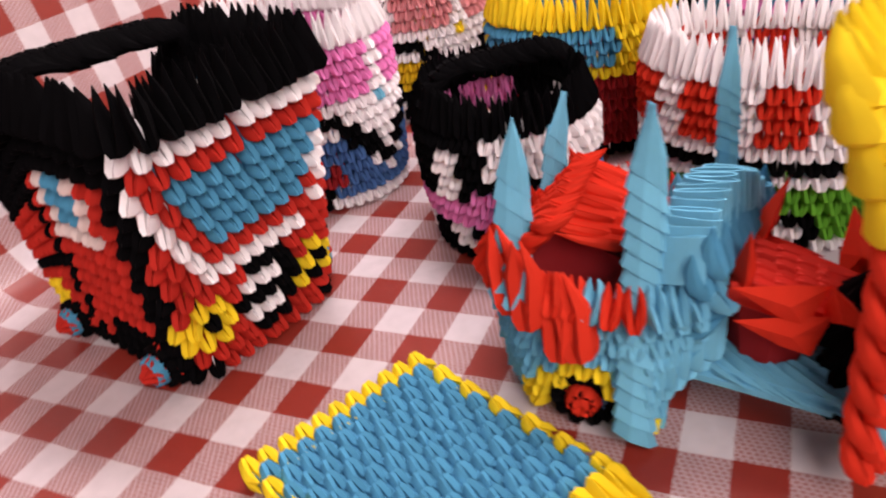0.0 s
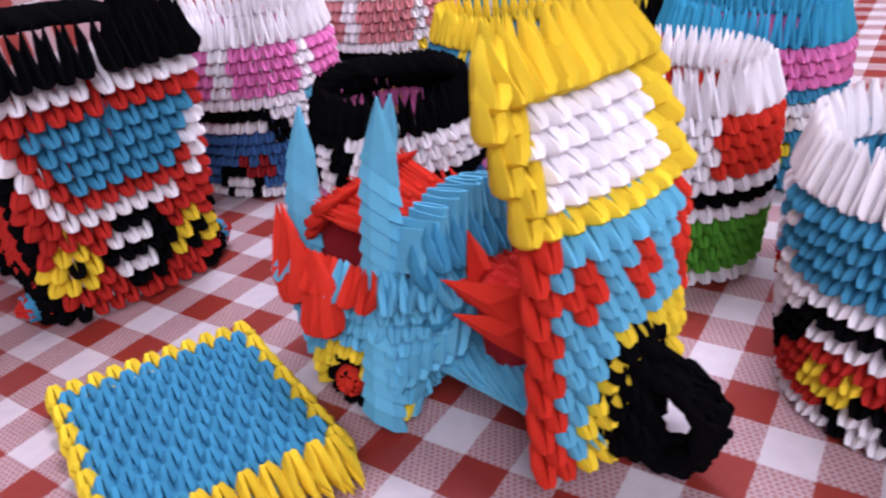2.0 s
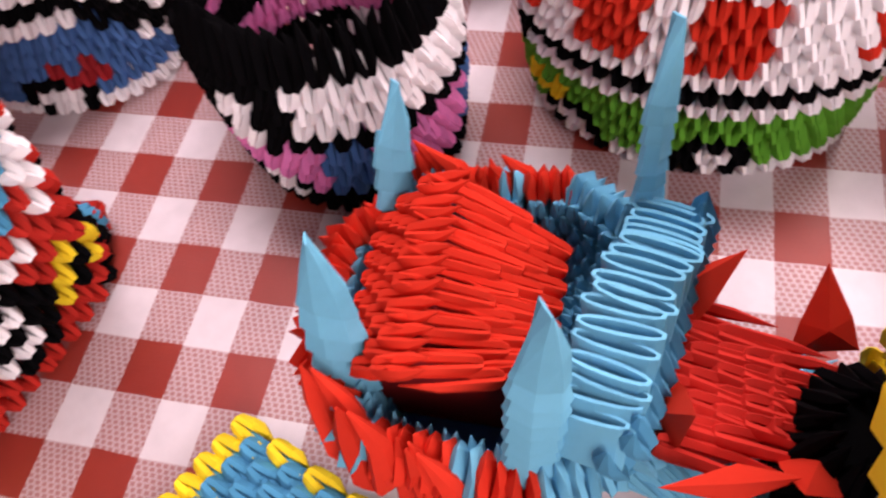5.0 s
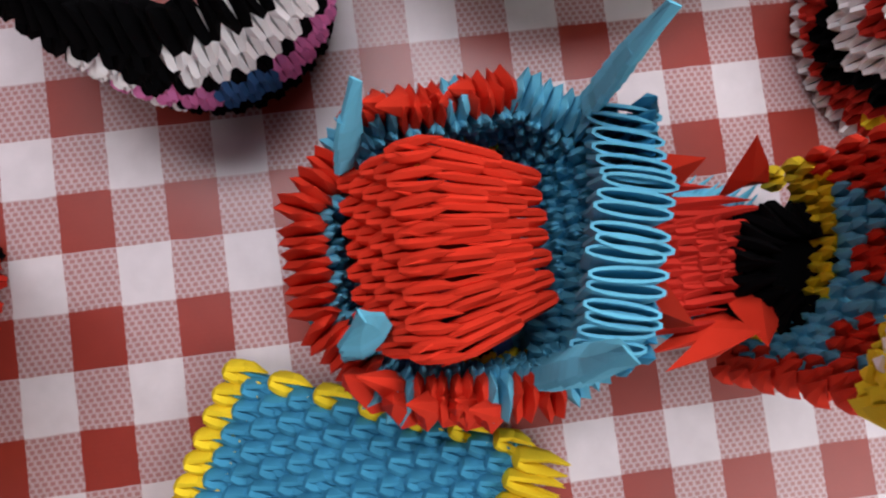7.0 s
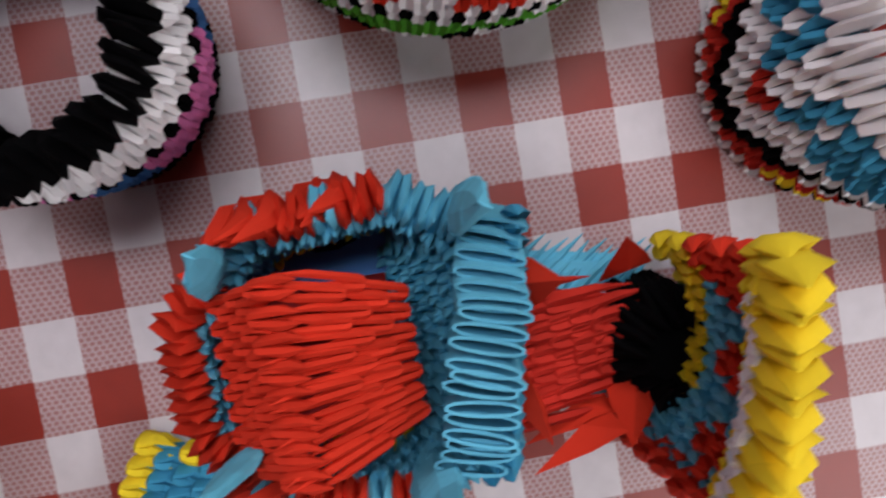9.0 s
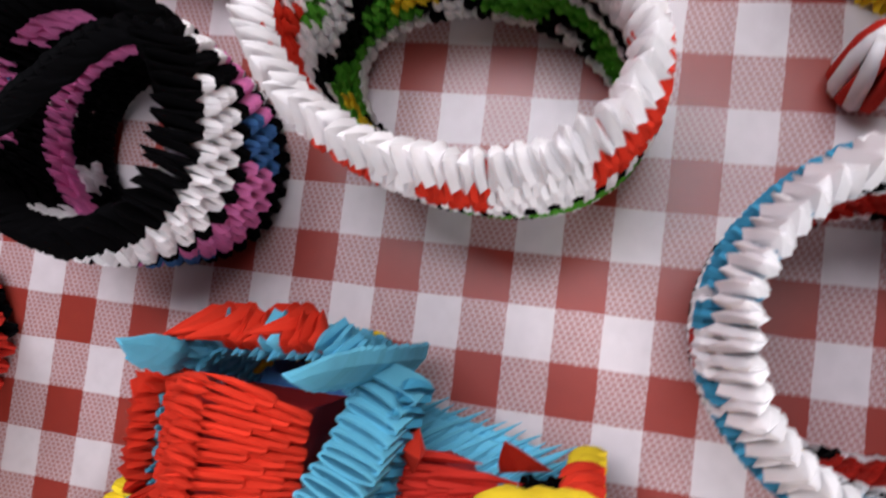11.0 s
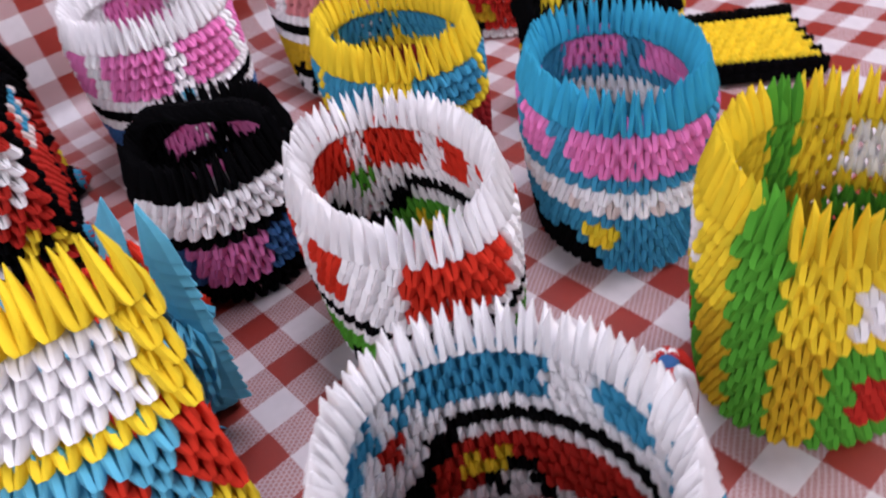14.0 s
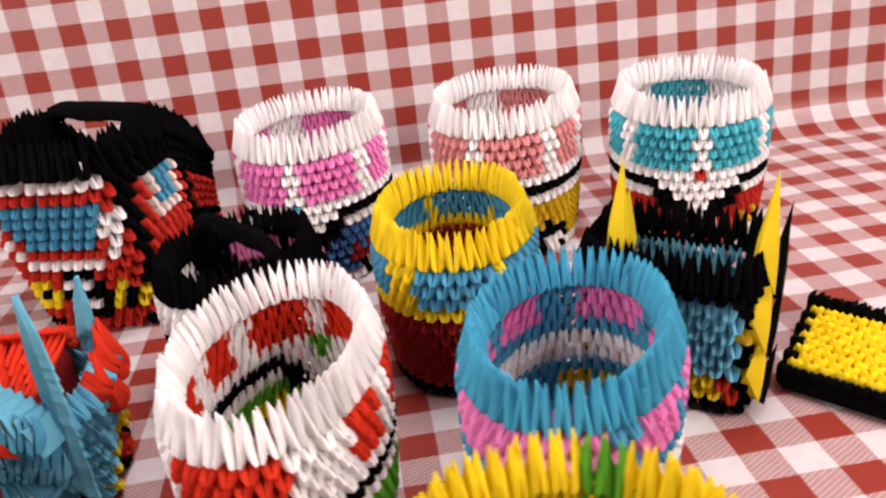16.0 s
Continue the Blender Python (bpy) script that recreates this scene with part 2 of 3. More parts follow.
class Folded:
    """A thing put together from folded pieces. Pieces past the first 300 are joined."""

    def __init__(self, name, label, category, at=(0, 0, 0), turn=0.0, group=""):
        self.root = tagged(new(name), label, category, group)
        self.root.matrix_world = pose(*at, 0, 0, turn)
        self.root.empty_display_size = 0.02
        self.todo = []

    def add(self, kind, colour, m, name="piece", holder=None):
        self.todo.append((kind, colour, m, name, holder))

    def finish(self, most=300, rest="inner_piecework"):
        for kind, colour, m, name, holder in self.todo[:most]:
            o = new(name, piece_mesh(kind, colour))
            o.parent = holder or self.root
            o.matrix_basis = m
        left = self.todo[most:]
        if left:
            verts, faces, mats, used = [], [], [], []
            for kind, colour, m, name, holder in left:
                me = piece_mesh(kind, colour)
                if colour not in used:
                    used.append(colour)
                base = len(verts)
                verts += [tuple(m @ v.co) for v in me.vertices]
                faces += [tuple(base + i for i in p.vertices) for p in me.polygons]
                mats += [used.index(colour)] * len(me.polygons)
            me = bpy.data.meshes.new(rest)
            me.from_pydata(verts, [], faces)
            for u in used:
                me.materials.append(PAPER[u])
            me.polygons.foreach_set("material_index", mats)
            me.polygons.foreach_set("use_smooth", [True] * len(faces))
            me.update()
            me.set_sharp_from_angle(angle=0.62)
            o = tagged(new(rest, me), kind="stuff")
            o.parent = self.root
        return self.root


rng = random.Random(7)


def jig(m, deg=3.0, off=0.0004):
    """A little unevenness, as of things put together by hand."""
    return m @ pose(rng.uniform(-off, off), rng.uniform(-off, off), rng.uniform(-off, off), rng.uniform(-deg, deg), rng.uniform(-deg, deg), rng.uniform(-deg, deg))


def mesh_part(name, bm, mat, parent, label="", smooth=False):
    bmesh.ops.recalc_face_normals(bm, faces=bm.faces)
    for f in bm.faces:
        f.smooth = smooth
    me = bpy.data.meshes.new(name)
    bm.to_mesh(me)
    bm.free()
    me.materials.append(mat)
    o = tagged(new(name, me), label)
    o.parent = parent
    return o


def strap(t, a, b, top, n, colour="black", kind="row", lanes=2, power=2.6):
    """An arched handle from a to b, as high as top: pieces set one into the next along the arch."""
    a, b = Vector(a), Vector(b)
    side = (b - a).cross(Vector((0, 0, 1))).normalized()

    def place(s):
        v = a.lerp(b, s)
        v.z = a.z + (b.z - a.z) * s + (top - (a.z + b.z) / 2) * (1 - abs(2 * s - 1) ** power)
        return v

    bm = bmesh.new()
    rings = []
    for k in range(25):
        v, wide = place(k / 24), side * 0.0035 * lanes
        rings.append([bm.verts.new(v + wide * p + Vector((0, 0, q))) for p, q in ((-1, -0.002), (1, -0.002), (1, 0.002), (-1, 0.002))])
    for p, q in zip(rings, rings[1:]):
        for i in range(4):
            bm.faces.new((p[i], p[(i + 1) % 4], q[(i + 1) % 4], q[i]))
    bm.faces.new(rings[0][::-1])
    bm.faces.new(rings[-1])
    core = mesh_part("handle", bm, PAPER[colour], t.root, colour + " paper strap handle")
    for k in range(n):
        s = (k + 0.5) / n
        up = (place(min(s + 0.02, 1)) - place(max(s - 0.02, 0))).normalized()
        out = side.cross(up).normalized()
        if out.z < 0:
            out = -out
        for lane in range(lanes):
            off = (lane - (lanes - 1) / 2) * 0.0085
            m = frame_of(place(s) + side * off, out.cross(up), out, up)
            t.add(kind, colour, jig(m, 4), "handle_piece", core)


# ---- walls of pieces along any line ----
def resample(points, n, closed):
    """n places along a line of points, with the way along it at each."""
    p = np.array(points, float)
    if closed:
        p = np.vstack([p, p[:1]])
    d = np.r_[0, np.cumsum(np.hypot(*np.diff(p, axis=0).T))]
    out = []
    for k in range(n):
        out.append((k + 0.0) / n * d[-1] if closed else k / max(1, n - 1) * d[-1])
    return d, p, out


def at_line(d, p, s, closed):
    s = s % d[-1] if closed else min(max(s, 0), d[-1])

    def place(v):
        v = v % d[-1] if closed else min(max(v, 0), d[-1])
        return np.array([np.interp(v, d, p[:, 0]), np.interp(v, d, p[:, 1])])

    e = d[-1] * 0.012
    tan = place(s + e) - place(s - e)
    tan /= np.hypot(*tan) + 1e-9
    return place(s), tan


def pot(name, label, x, y, a, b, axis, height, n, rows, colour, rim=1.14 * C, front=0.0, kinds=("row", "rim"), rim_lean=-6.0, group="oval baskets", extra=None):
    """An oval basket, a and b its half axes: rows of pieces, each set off by half a piece from the last, and a thick rim of long points."""
    t = Folded(name, label, "basket", (x * C, y * C, 0), group=group)
    step = (height * C - rim) / rows
    if extra:
        extra(t)
    for r in range(rows, -1, -1):
        f = r / rows
        top = r == rows
        grow = -0.40 if top else -0.14 - 0.26 * (1 - f) + 0.10 * math.sin(math.pi * f)
        ra, rb = (a + grow) * C, (b + grow) * C
        line = []
        for k in range(120):
            q = radians(front) + 2 * math.pi * k / 120
            d = ra * rb / math.hypot(rb * math.cos(q - radians(axis)), ra * math.sin(q - radians(axis)))
            line.append((d * math.cos(q), d * math.sin(q)))
        d, p, spots = resample(line, n, True)
        half = 0.5 * (r % 2)
        for k, s in enumerate(spots):
            (px, py), (tx, ty) = at_line(d, p, s + half * d[-1] / n, True)
            kk = k + half
            if kk > n / 2:
                kk -= n
            m = frame_of(Vector((px, py, 0.0015 + r * step)), (-tx, -ty, 0), (ty, -tx, 0), (0, 0, 1))
            if top:
                m = m @ pose(0, 0, 0, rim_lean + rng.uniform(-4, 4), rng.uniform(-3, 3), 0)
            t.add(kinds[1] if top else kinds[0], colour(kk, r), jig(m))
    return t.finish()


def van(rows, n, top, window, body, light, line="black", edge="white", dot=None, wheel=("black", "white"), front_v=True, vee=32, lights=(42,), wheels=(57, 117), win=3, panes=((6, 44), (60, 84), (100, 122), (154, 181))):
    """The pattern of a camper van round a basket: windows, dark line with a V in front, lights, wheels."""
    per = 360 / n

    def colour(k, r):
        a = k * per
        b = abs(a)
        if r == rows:
            return top
        lo = rows - win
        if r >= lo:
            return window if any(p <= b <= q for p, q in panes) else top
        belt = lo - 2
        at = belt
        if front_v and b < vee:
            at = belt - (vee - b) / vee * 4.0
        d = r - at
        if dot and (a / per) ** 2 + (r - belt - 0.9) ** 2 < 0.9:
            return dot
        if abs(d) < (0.62 if b > vee else 1.0):
            return line
        if 0 < d <= 1.9:
            return edge
        if d > 1.8:
            return top
        if d >= -1.4:
            return edge
        for q in lights:
            e = ((b - q) / per / 1.2) ** 2 + (r - 2.6) ** 2
            if 0.3 < e < 2.0:
                return light
        for q in wheels:
            e = ((b - q) / per / 1.1) ** 2 + (r - 0.8) ** 2
            if e < 1.2:
                return wheel[1]
            if e < 3.8:
                return wheel[0]
        return edge if r == 0 else body

    return colour


N = 46
pot("basket", "white basket of folded paper with red windows and green body", 4.12, 4.17, 3.52, 2.5, 168, 5.65, N, 12, van(12, N, "white", "orange", "green", "yellow", dot="green", win=4, panes=((6, 44), (60, 84), (100, 122), (156, 181))), front=164)
pot("basket", "white basket of folded paper with blue windows and red body", 11.65, 0.2, 3.15, 2.9, 10, 5.7, N, 12, van(12, N, "white", "blue", "red", "yellow", dot="red", win=4, panes=((5, 12), (18, 72), (96, 122), (136, 170))), front=190)
pot("basket", "white and pink basket of folded paper with blue body", -11.4, 4.85, 3.8, 3.05, 166, 6.6, 54, 13, van(13, 54, "white", "pink", "navy", "crimson", dot="sky", win=4), front=-12)
pot("basket", "white and salmon basket of folded paper with yellow body", -11.0, 13.1, 3.95, 3.1, 155, 6.6, 54, 13, van(13, 54, "white", "salmon", "gold", "black", dot="yellow", win=4), front=-30)
pot("basket", "white and teal basket of folded paper with red body", -9.2, 20.5, 3.8, 3.1, 155, 6.5, 54, 13, van(13, 54, "white", "teal", "red", "gold", dot="red", win=4), front=-17)


def yellow_pattern(k, r):
    if r >= 11:
        return "yellow"
    if r >= 8:
        return "yellow" if (abs(k) % 7.6) < 1.3 else "blue"
    if r == 7:
        return "yellow"
    if r == 0:
        return "white" if int(abs(k) * 2) % 2 else "black"
    if (abs(k) % 11 - 5) ** 2 + (r - 3) ** 2 < 1.6:
        return "white"
    return "crimson"


pot("basket", "yellow basket of folded paper with blue band and red body", -2.42, 9.45, 3.38, 2.6, 170, 5.6, N, 11, yellow_pattern, front=-40)


def blue_pattern(k, r):
    a = (k * 360 / N) % 360
    if r >= 11:
        return "cyan"
    if r >= 8:
        return "pink" if any(p <= a <= q for p, q in ((276, 357), (8, 40), (50, 95), (112, 158), (184, 222), (234, 264))) else "blue"
    if r == 7 or r == 4:
        return "blue"
    if r in (5, 6):
        return "white" if r == 6 or int(k * 2) % 3 else "cream"
    for q, col in ((293, "yellow"), (12, "yellow"), (131, "gold"), (163, "gold")):
        if ((a - q) / 7.8 / 1.1) ** 2 + (r - 3) ** 2 < 1.9:
            return col
    for q in (270, 232, 40, 78):
        if ((a - q) / 7.8 / 1.1) ** 2 + (r + 0.3) ** 2 < 6.5:
            return "black"
    return "blue"


pot("basket", "light blue basket of folded paper with pink windows", 5.3, 11.0, 3.25, 2.48, 150, 5.65, N, 11, blue_pattern, front=0)


def green_pattern(k, r):
    q = abs((k + 20 / 3) % (40 / 3) - 20 / 3)
    if q <= 1.1:
        return "green"
    if q <= 3.6:
        return "yellow" if r > 7 else "gold"
    if r >= 12:
        return "yellow"
    if r >= 9:
        return "white" if q > 4.1 else "yellow"
    if r == 8:
        return "yellow"
    if q > 5.2 and 2 <= r <= 5:
        return "red"
    return "green"


pot("basket", "green and yellow striped basket of folded paper", 12.4, 8.85, 2.75, 2.5, 90, 6.5, 40, 13, green_pattern, front=268, rim=1.2 * C)


def black_pattern(k, r):
    a = k * 360 / 38
    if r >= 10:
        return "black"
    if 72 < abs(a) < 94 and 5 <= r <= 8:
        return "white"
    if r >= 7:
        return "white" if abs(a) < 54 else "pink" if 130 < abs(a) < 175 else "black"
    if r == 6:
        return "black"
    if abs(a) > 62:
        if r in (3, 4):
            return "pink"
        return "white" if any(((abs(a) - q) / 9.5) ** 2 + (r - 1.2) ** 2 < 1.3 for q in (78, 120)) and r < 3 else "black"
    if r < 2:
        return "black"
    return "pink" if (abs(a) + 10) % 62 < 36 else "navy"


pot("small_basket", "small black basket of folded paper with white and pink bands", -2.9, 2.5, 2.82, 2.5, 145, 5.0, 38, 10, black_pattern, front=-32, extra=lambda t: strap(t, (-1.75 * C, -1.6 * C, 4.1 * C), (1.75 * C, 1.6 * C, 4.1 * C), 5.3 * C, 24, lanes=1, power=6.0))


def wall_of(t, line, n, closed, rows, z0, step, colour, kinds=("row", "rim"), rim=True, shift=None, lean=0.0):
    """Rows of pieces on a line (counter-clockwise, metres). shift(r): how far a row stands out, in metres, and along which way."""
    for r in range(rows - (0 if rim else 1), -1, -1):
        d, p, spots = resample(line, n, closed)
        for k, s in enumerate(spots):
            half = 0.5 * (r % 2)
            if not closed and half and k == n - 1:
                continue
            s += half * d[-1] / (n if closed else n - 1)
            (x, y), (tx, ty) = at_line(d, p, s, closed)
            col = colour(k + half, r, x, y)
            if col is None:
                continue
            out, across = Vector((ty, -tx, 0)), Vector((-tx, -ty, 0))
            pos = Vector((x, y, z0 + r * step))
            if shift:
                pos += Vector(shift(r, x, y))
            m = frame_of(pos, across, out, (0, 0, 1))
            top = rim and r == rows
            if lean or top:
                m = m @ pose(0, 0, 0, lean - (rng.uniform(-2, 7) if top else 0), 0, 0)
            t.add(kinds[1] if top else kinds[0], col, jig(m))


def round_rect(lx, ly, rad, steps=6):
    """Corners rounded; x from -lx to 0, y from -ly/2 to ly/2, counter-clockwise."""
    out = []
    for cx, cy, a0 in ((-rad, -ly / 2 + rad, -90), (-rad, ly / 2 - rad, 0), (-lx + rad, ly / 2 - rad, 90), (-lx + rad, -ly / 2 + rad, 180)):
        for k in range(steps + 1):
            a = radians(a0 + 90 * k / steps)
            out.append((cx + rad * math.cos(a), cy + rad * math.sin(a)))
    return out


def wheel(t, centre, axis, rad, colours, n=11, hub=None):
    """A wheel of pieces on a hub: one or two rings of noses pointing outwards."""
    c, ax = Vector(centre), Vector(axis).normalized()
    if hub is None:
        bm = bmesh.new()
        bmesh.ops.create_cone(bm, cap_ends=True, segments=14, radius1=rad * 0.7, radius2=rad * 0.7, depth=0.006, matrix=Matrix.Translation(c) @ ax.to_track_quat("Z", "Y").to_matrix().to_4x4())
        hub = mesh_part("wheel", bm, PAPER[colours[0]], t.root, "round " + colours[0] + " paper wheel")
    u = ax.cross(Vector((0, 0, 1))).normalized()
    v = u.cross(ax)
    for ring, (rr, cnt, col, kind) in enumerate(((rad, n, colours[0], "row"), (rad * 0.45, max(5, n // 2), colours[1], "small"))):
        for k in range(cnt):
            a = 2 * math.pi * k / cnt
            way = u * math.cos(a) + v * math.sin(a)
            m = frame_of(c + way * rr + ax * (0.004 * ring), (-way).cross(ax) * -1, ax, -way)
            t.add(kind, col, jig(m, 2), "wheel_piece", hub)
    return hub


def horn(parent, base, tip, n, rx, ry, mat, facing):
    """A flattened blade of folded strips wrapped aslant, its broad side facing the given way; the last one is a long point."""
    base, tip = Vector(base), Vector(tip)
    way = tip - base
    point = min(1.35 * C, way.length * 0.36)
    step = (way.length - point) / n
    up = way.normalized()
    out = Vector((math.cos(radians(facing)), math.sin(radians(facing)), 0))
    out = (out - up * out.dot(up)).normalized()
    rot = frame_of(Vector((0, 0, 0)), out.cross(up), out, up)
    section = ((1, 0.12), (0.45, 0.9), (-0.45, 0.9), (-1, 0.12), (-1, -0.35), (-0.4, -1), (0.4, -1), (1, -0.35))
    for k in range(n + 1):
        f = 1 - 0.12 * k / n
        last = k == n
        slant = 0.7 * rx
        bm = bmesh.new()
        rings = []
        levels = ((0, 1.0), (0.3 * point, 0.86), (0.7 * point, 0.42), (point, 0.04)) if last else ((0, 1.16), (step * 0.85, 0.95), (step * 1.5, 0.78))
        for z, g in levels:
            lean = 0 if last and z > 0 else slant
            h = max(g, 0.7) if last else g
            rings.append([bm.verts.new((rx * f * g * x, ry * f * h * y, z + lean * x)) for x, y in section])
        for p, q in zip(rings, rings[1:]):
            for i in range(8):
                bm.faces.new((p[i], p[(i + 1) % 8], q[(i + 1) % 8], q[i]))
        bm.faces.new(rings[0][::-1])
        bm.faces.new(rings[-1])
        o = mesh_part("point" if last else "folded_strip", bm, mat, parent)
        o.matrix_basis = Matrix.Translation(base + way.normalized() * step * k) @ rot @ pose(0, 0, 0, rng.uniform(-2, 2), rng.uniform(-2, 2), rng.uniform(-4, 4))


def loop_mesh(w, deep, tall, wall, mat):
    """A strip of paper bent to a flat loop, open above and below; x across, y out, z up."""
    bm = bmesh.new()
    rings = []
    for k in range(14):
        a = 2 * math.pi * k / 14
        c, q = math.cos(a), math.sin(a)
        c = math.copysign(abs(c) ** 0.8, c)
        for_ring = []
        for x, y, z in ((w, deep, 0), (w * 1.15, deep * 1.04, tall), (w * 1.15 - wall, deep * 1.04 - wall, tall), (w - wall, deep - wall, 0)):
            for_ring.append(bm.verts.new((x * c, y * q, z + 0.05 * tall * q)))
        rings.append(for_ring)
    for p, q in zip(rings, rings[1:] + rings[:1]):
        for i in range(4):
            bm.faces.new((p[i], q[i], q[(i + 1) % 4], p[(i + 1) % 4]))
    bmesh.ops.recalc_face_normals(bm, faces=bm.faces)
    me = bpy.data.meshes.new("loop")
    bm.to_mesh(me)
    bm.free()
    me.materials.append(mat)
    return me


MESHES["loop", "sky"] = loop_mesh(0.10 * C, 0.50 * C, 0.85 * C, 0.05 * C, PAPER["sky"])

def flap(parent, pos, across, up, wid, length, thick, mat, name="pointed_flap"):
    """A large folded triangle, thick at its middle crease."""
    across, up = Vector(across).normalized(), Vector(up).normalized()
    out = across.cross(up).normalized() * -1
    bm = bmesh.new()
    front = [bm.verts.new((x * wid, y * thick, z * length)) for x, y, z in ((-0.5, 0, 0), (0, 0.5, -0.06), (0.5, 0, 0), (0.36, 0, 0.4), (0, 0.2, 1), (-0.36, 0, 0.4), (0, 0.9, 0.3))]
    back = bm.verts.new((0, -0.5 * thick, 0.35 * length))
    ring, mid = front[:6], front[6]
    for i in range(6):
        bm.faces.new((ring[i], ring[(i + 1) % 6], mid))
        bm.faces.new((ring[(i + 1) % 6], ring[i], back))
    o = mesh_part(name, bm, mat, parent)
    o.matrix_basis = frame_of(Vector(pos), across, out, up)
    return o


def cells(x, y, z=0.0):
    return Vector((x * C, y * C, z * C))


# ---- the bus ----
def bus():
    t = Folded("bus_basket", "red and black folded paper bus with blue windscreen and handles", "basket", (-7.15 * C, -4.25 * C, 0), turn=-15.4)
    wide, long = 4.9 * C, 7.4 * C
    line = round_rect(long, wide, 0.75 * C)

    def colour(k, r, x, y):
        u = y / C / 0.48
        front = x > -0.55 * C
        if r >= 14 or r == 0 and (not front or abs(u) > 4):
            return "black"
        if front:
            half = 2.7 + (r - 6) * 0.42
            if r == 13:
                return "white"
            if r == 6:
                return "white" if abs(u) < half + 0.5 else "red"
            if r > 6:
                if half < abs(u) < half + 0.9:
                    return "white"
                if abs(u) >= half + 0.9:
                    return "red" if r < 9 else "black"
                return "blue" if 8 <= r <= 11 and abs(u) < half - 0.8 else "red"
            if (u / 2.3) ** 2 + ((r - 3.1) / 2.5) ** 2 < 1:
                return "white" if r in (2, 4) and abs(u) < 1.4 else "black"
            for q in (-3.7, 3.7):
                e = (u - q) ** 2 + (r - 2.6) ** 2
                if e < 0.45:
                    return "black"
                if e < 2.4:
                    return "yellow"
            return "red" if abs(u) < 4.9 else "black"
        v = -x / C / 0.48
        if r >= 12 or r >= 11 and v > 9:
            return "black"
        if v < 2.6:
            return "black"
        if ((v - 5.5) / 3.0) ** 2 + (r / 3.0) ** 2 < 1:
            return "black"
        if 8 <= r <= 12 and 4 <= v <= 8.5:
            if 9 <= r <= 11 and 5 <= v <= 7.5:
                return "blue"
            return "cream" if r in (8, 12) or v < 5 or v > 7.5 else "red"
        if 9.3 < v < 10.4 or r == 6 and v > 9:
            return "black"
        if (v - 14) ** 2 + (r - 3) ** 2 < 3:
            return "yellow"
        return "red"

    def shift(r, x, y):
        f = r / 14
        grow = -0.5 + 1.6 * f
        back = min(max((-x - 3.6 * C) / (long - 3.6 * C), 0), 1) ** 1.3
        return (grow * C * min(max((x + 2.2 * C) / (1.8 * C), 0.0), 1.0), (0.22 * C * (f - 0.5)) * (1 if y > 0 else -1), -r * 0.475 * C * 0.40 * back)

    for y, s in ((-2.45, -1), (2.45, 1)):
        for x in (-1.5, -5.9):
            hub = wheel(t, (x * C, (y + 0.12 * s) * C, 0.62 * C), (0, s, 0), 0.62 * C, ("black", "blue"), 9)
            wheel(t, (x * C, (y + 0.34 * s) * C, 0.62 * C), (0, s, 0), 0.42 * C, ("blue", "blue"), 8, hub)
            wheel(t, (x * C, (y + 0.48 * s) * C, 0.62 * C), (0, s, 0), 0.18 * C, ("red", "red"), 4, hub)
    strap(t, (-4.5 * C, -2.45 * C, 7.0 * C), (-3.9 * C, 2.45 * C, 6.8 * C), 7.75 * C, 32, lanes=2, power=9.0)
    wall_of(t, line, 51, True, 14, 0.002, 0.475 * C, colour, kinds=("big", "bigrim"), shift=shift)
    t.finish(most=420)


bus()


# ---- flat panels ----
def panel(name, label, corner, e1, e2, thick, inside, border, ending, core):
    """A thick flat panel: rows of pieces along e1, one layer up and one down, long points at the end."""
    t = Folded(name, label, "mat", tuple(corner))
    e1, e2 = Vector(e1), Vector(e2)
    n1, n2 = int(e1.length / (0.40 * C)), int(e2.length / (0.41 * C))
    up, across = e1.normalized(), e2.normalized()
    for layer in (1, -1):
        for i in range(n1 - 2, -1, -1):
            for j in range(n2):
                half = 0.5 * (i % 2)
                if half and j == n2 - 1:
                    continue
                pos = e1 * ((i + 0.15) / n1) + e2 * ((j + half + 0.5) / n2)
                pos.z = thick * (0.62 if layer > 0 else 0.36)
                edge = j + half < 0.4 or j + half > n2 - 1.4 or i == 0
                last = i == n1 - 2
                side = across if layer < 0 else -across
                m = frame_of(pos, side if up.cross(side).z * layer < 0 or True else -side, Vector((0, 0, layer)), up)
                if m.to_3x3().determinant() < 0:
                    m = frame_of(pos, -side, Vector((0, 0, layer)), up)
                t.add("rim" if last else "flat", ending if last else border if edge else inside, jig(m, 2.5))
    t.finish(most=int(n1 * n2 * 0.9))
    bm = bmesh.new()
    q = [e1 * 0.03 + e2 * 0.04, e1 * 0.93 + e2 * 0.04, e1 * 0.93 + e2 * 0.96, e1 * 0.03 + e2 * 0.96]
    lo = [bm.verts.new((v.x, v.y, thick * 0.12)) for v in q]
    hi = [bm.verts.new((v.x, v.y, thick * 0.5)) for v in q]
    bm.faces.new(lo[::-1])
    bm.faces.new(hi)
    for i in range(4):
        bm.faces.new((lo[i], lo[(i + 1) % 4], hi[(i + 1) % 4], hi[i]))
    mesh_part("core", bm, PAPER[core], t.root)
    return t.root


panel("folded_mat", "blue flat folded paper mat with yellow edges on the cloth", cells(-3.1, -4.5), cells(5.9, -2.4), cells(-2.3, -4.2), 0.85 * C, "blue", "yellow", "yellow", "blue")
panel("folded_mat", "yellow flat folded paper mat with black edges on the cloth", cells(2.8, 17.8), cells(-3.5, 3.3), cells(4.0, 3.6), 1.25 * C, "yellow", "black", "black", "black")


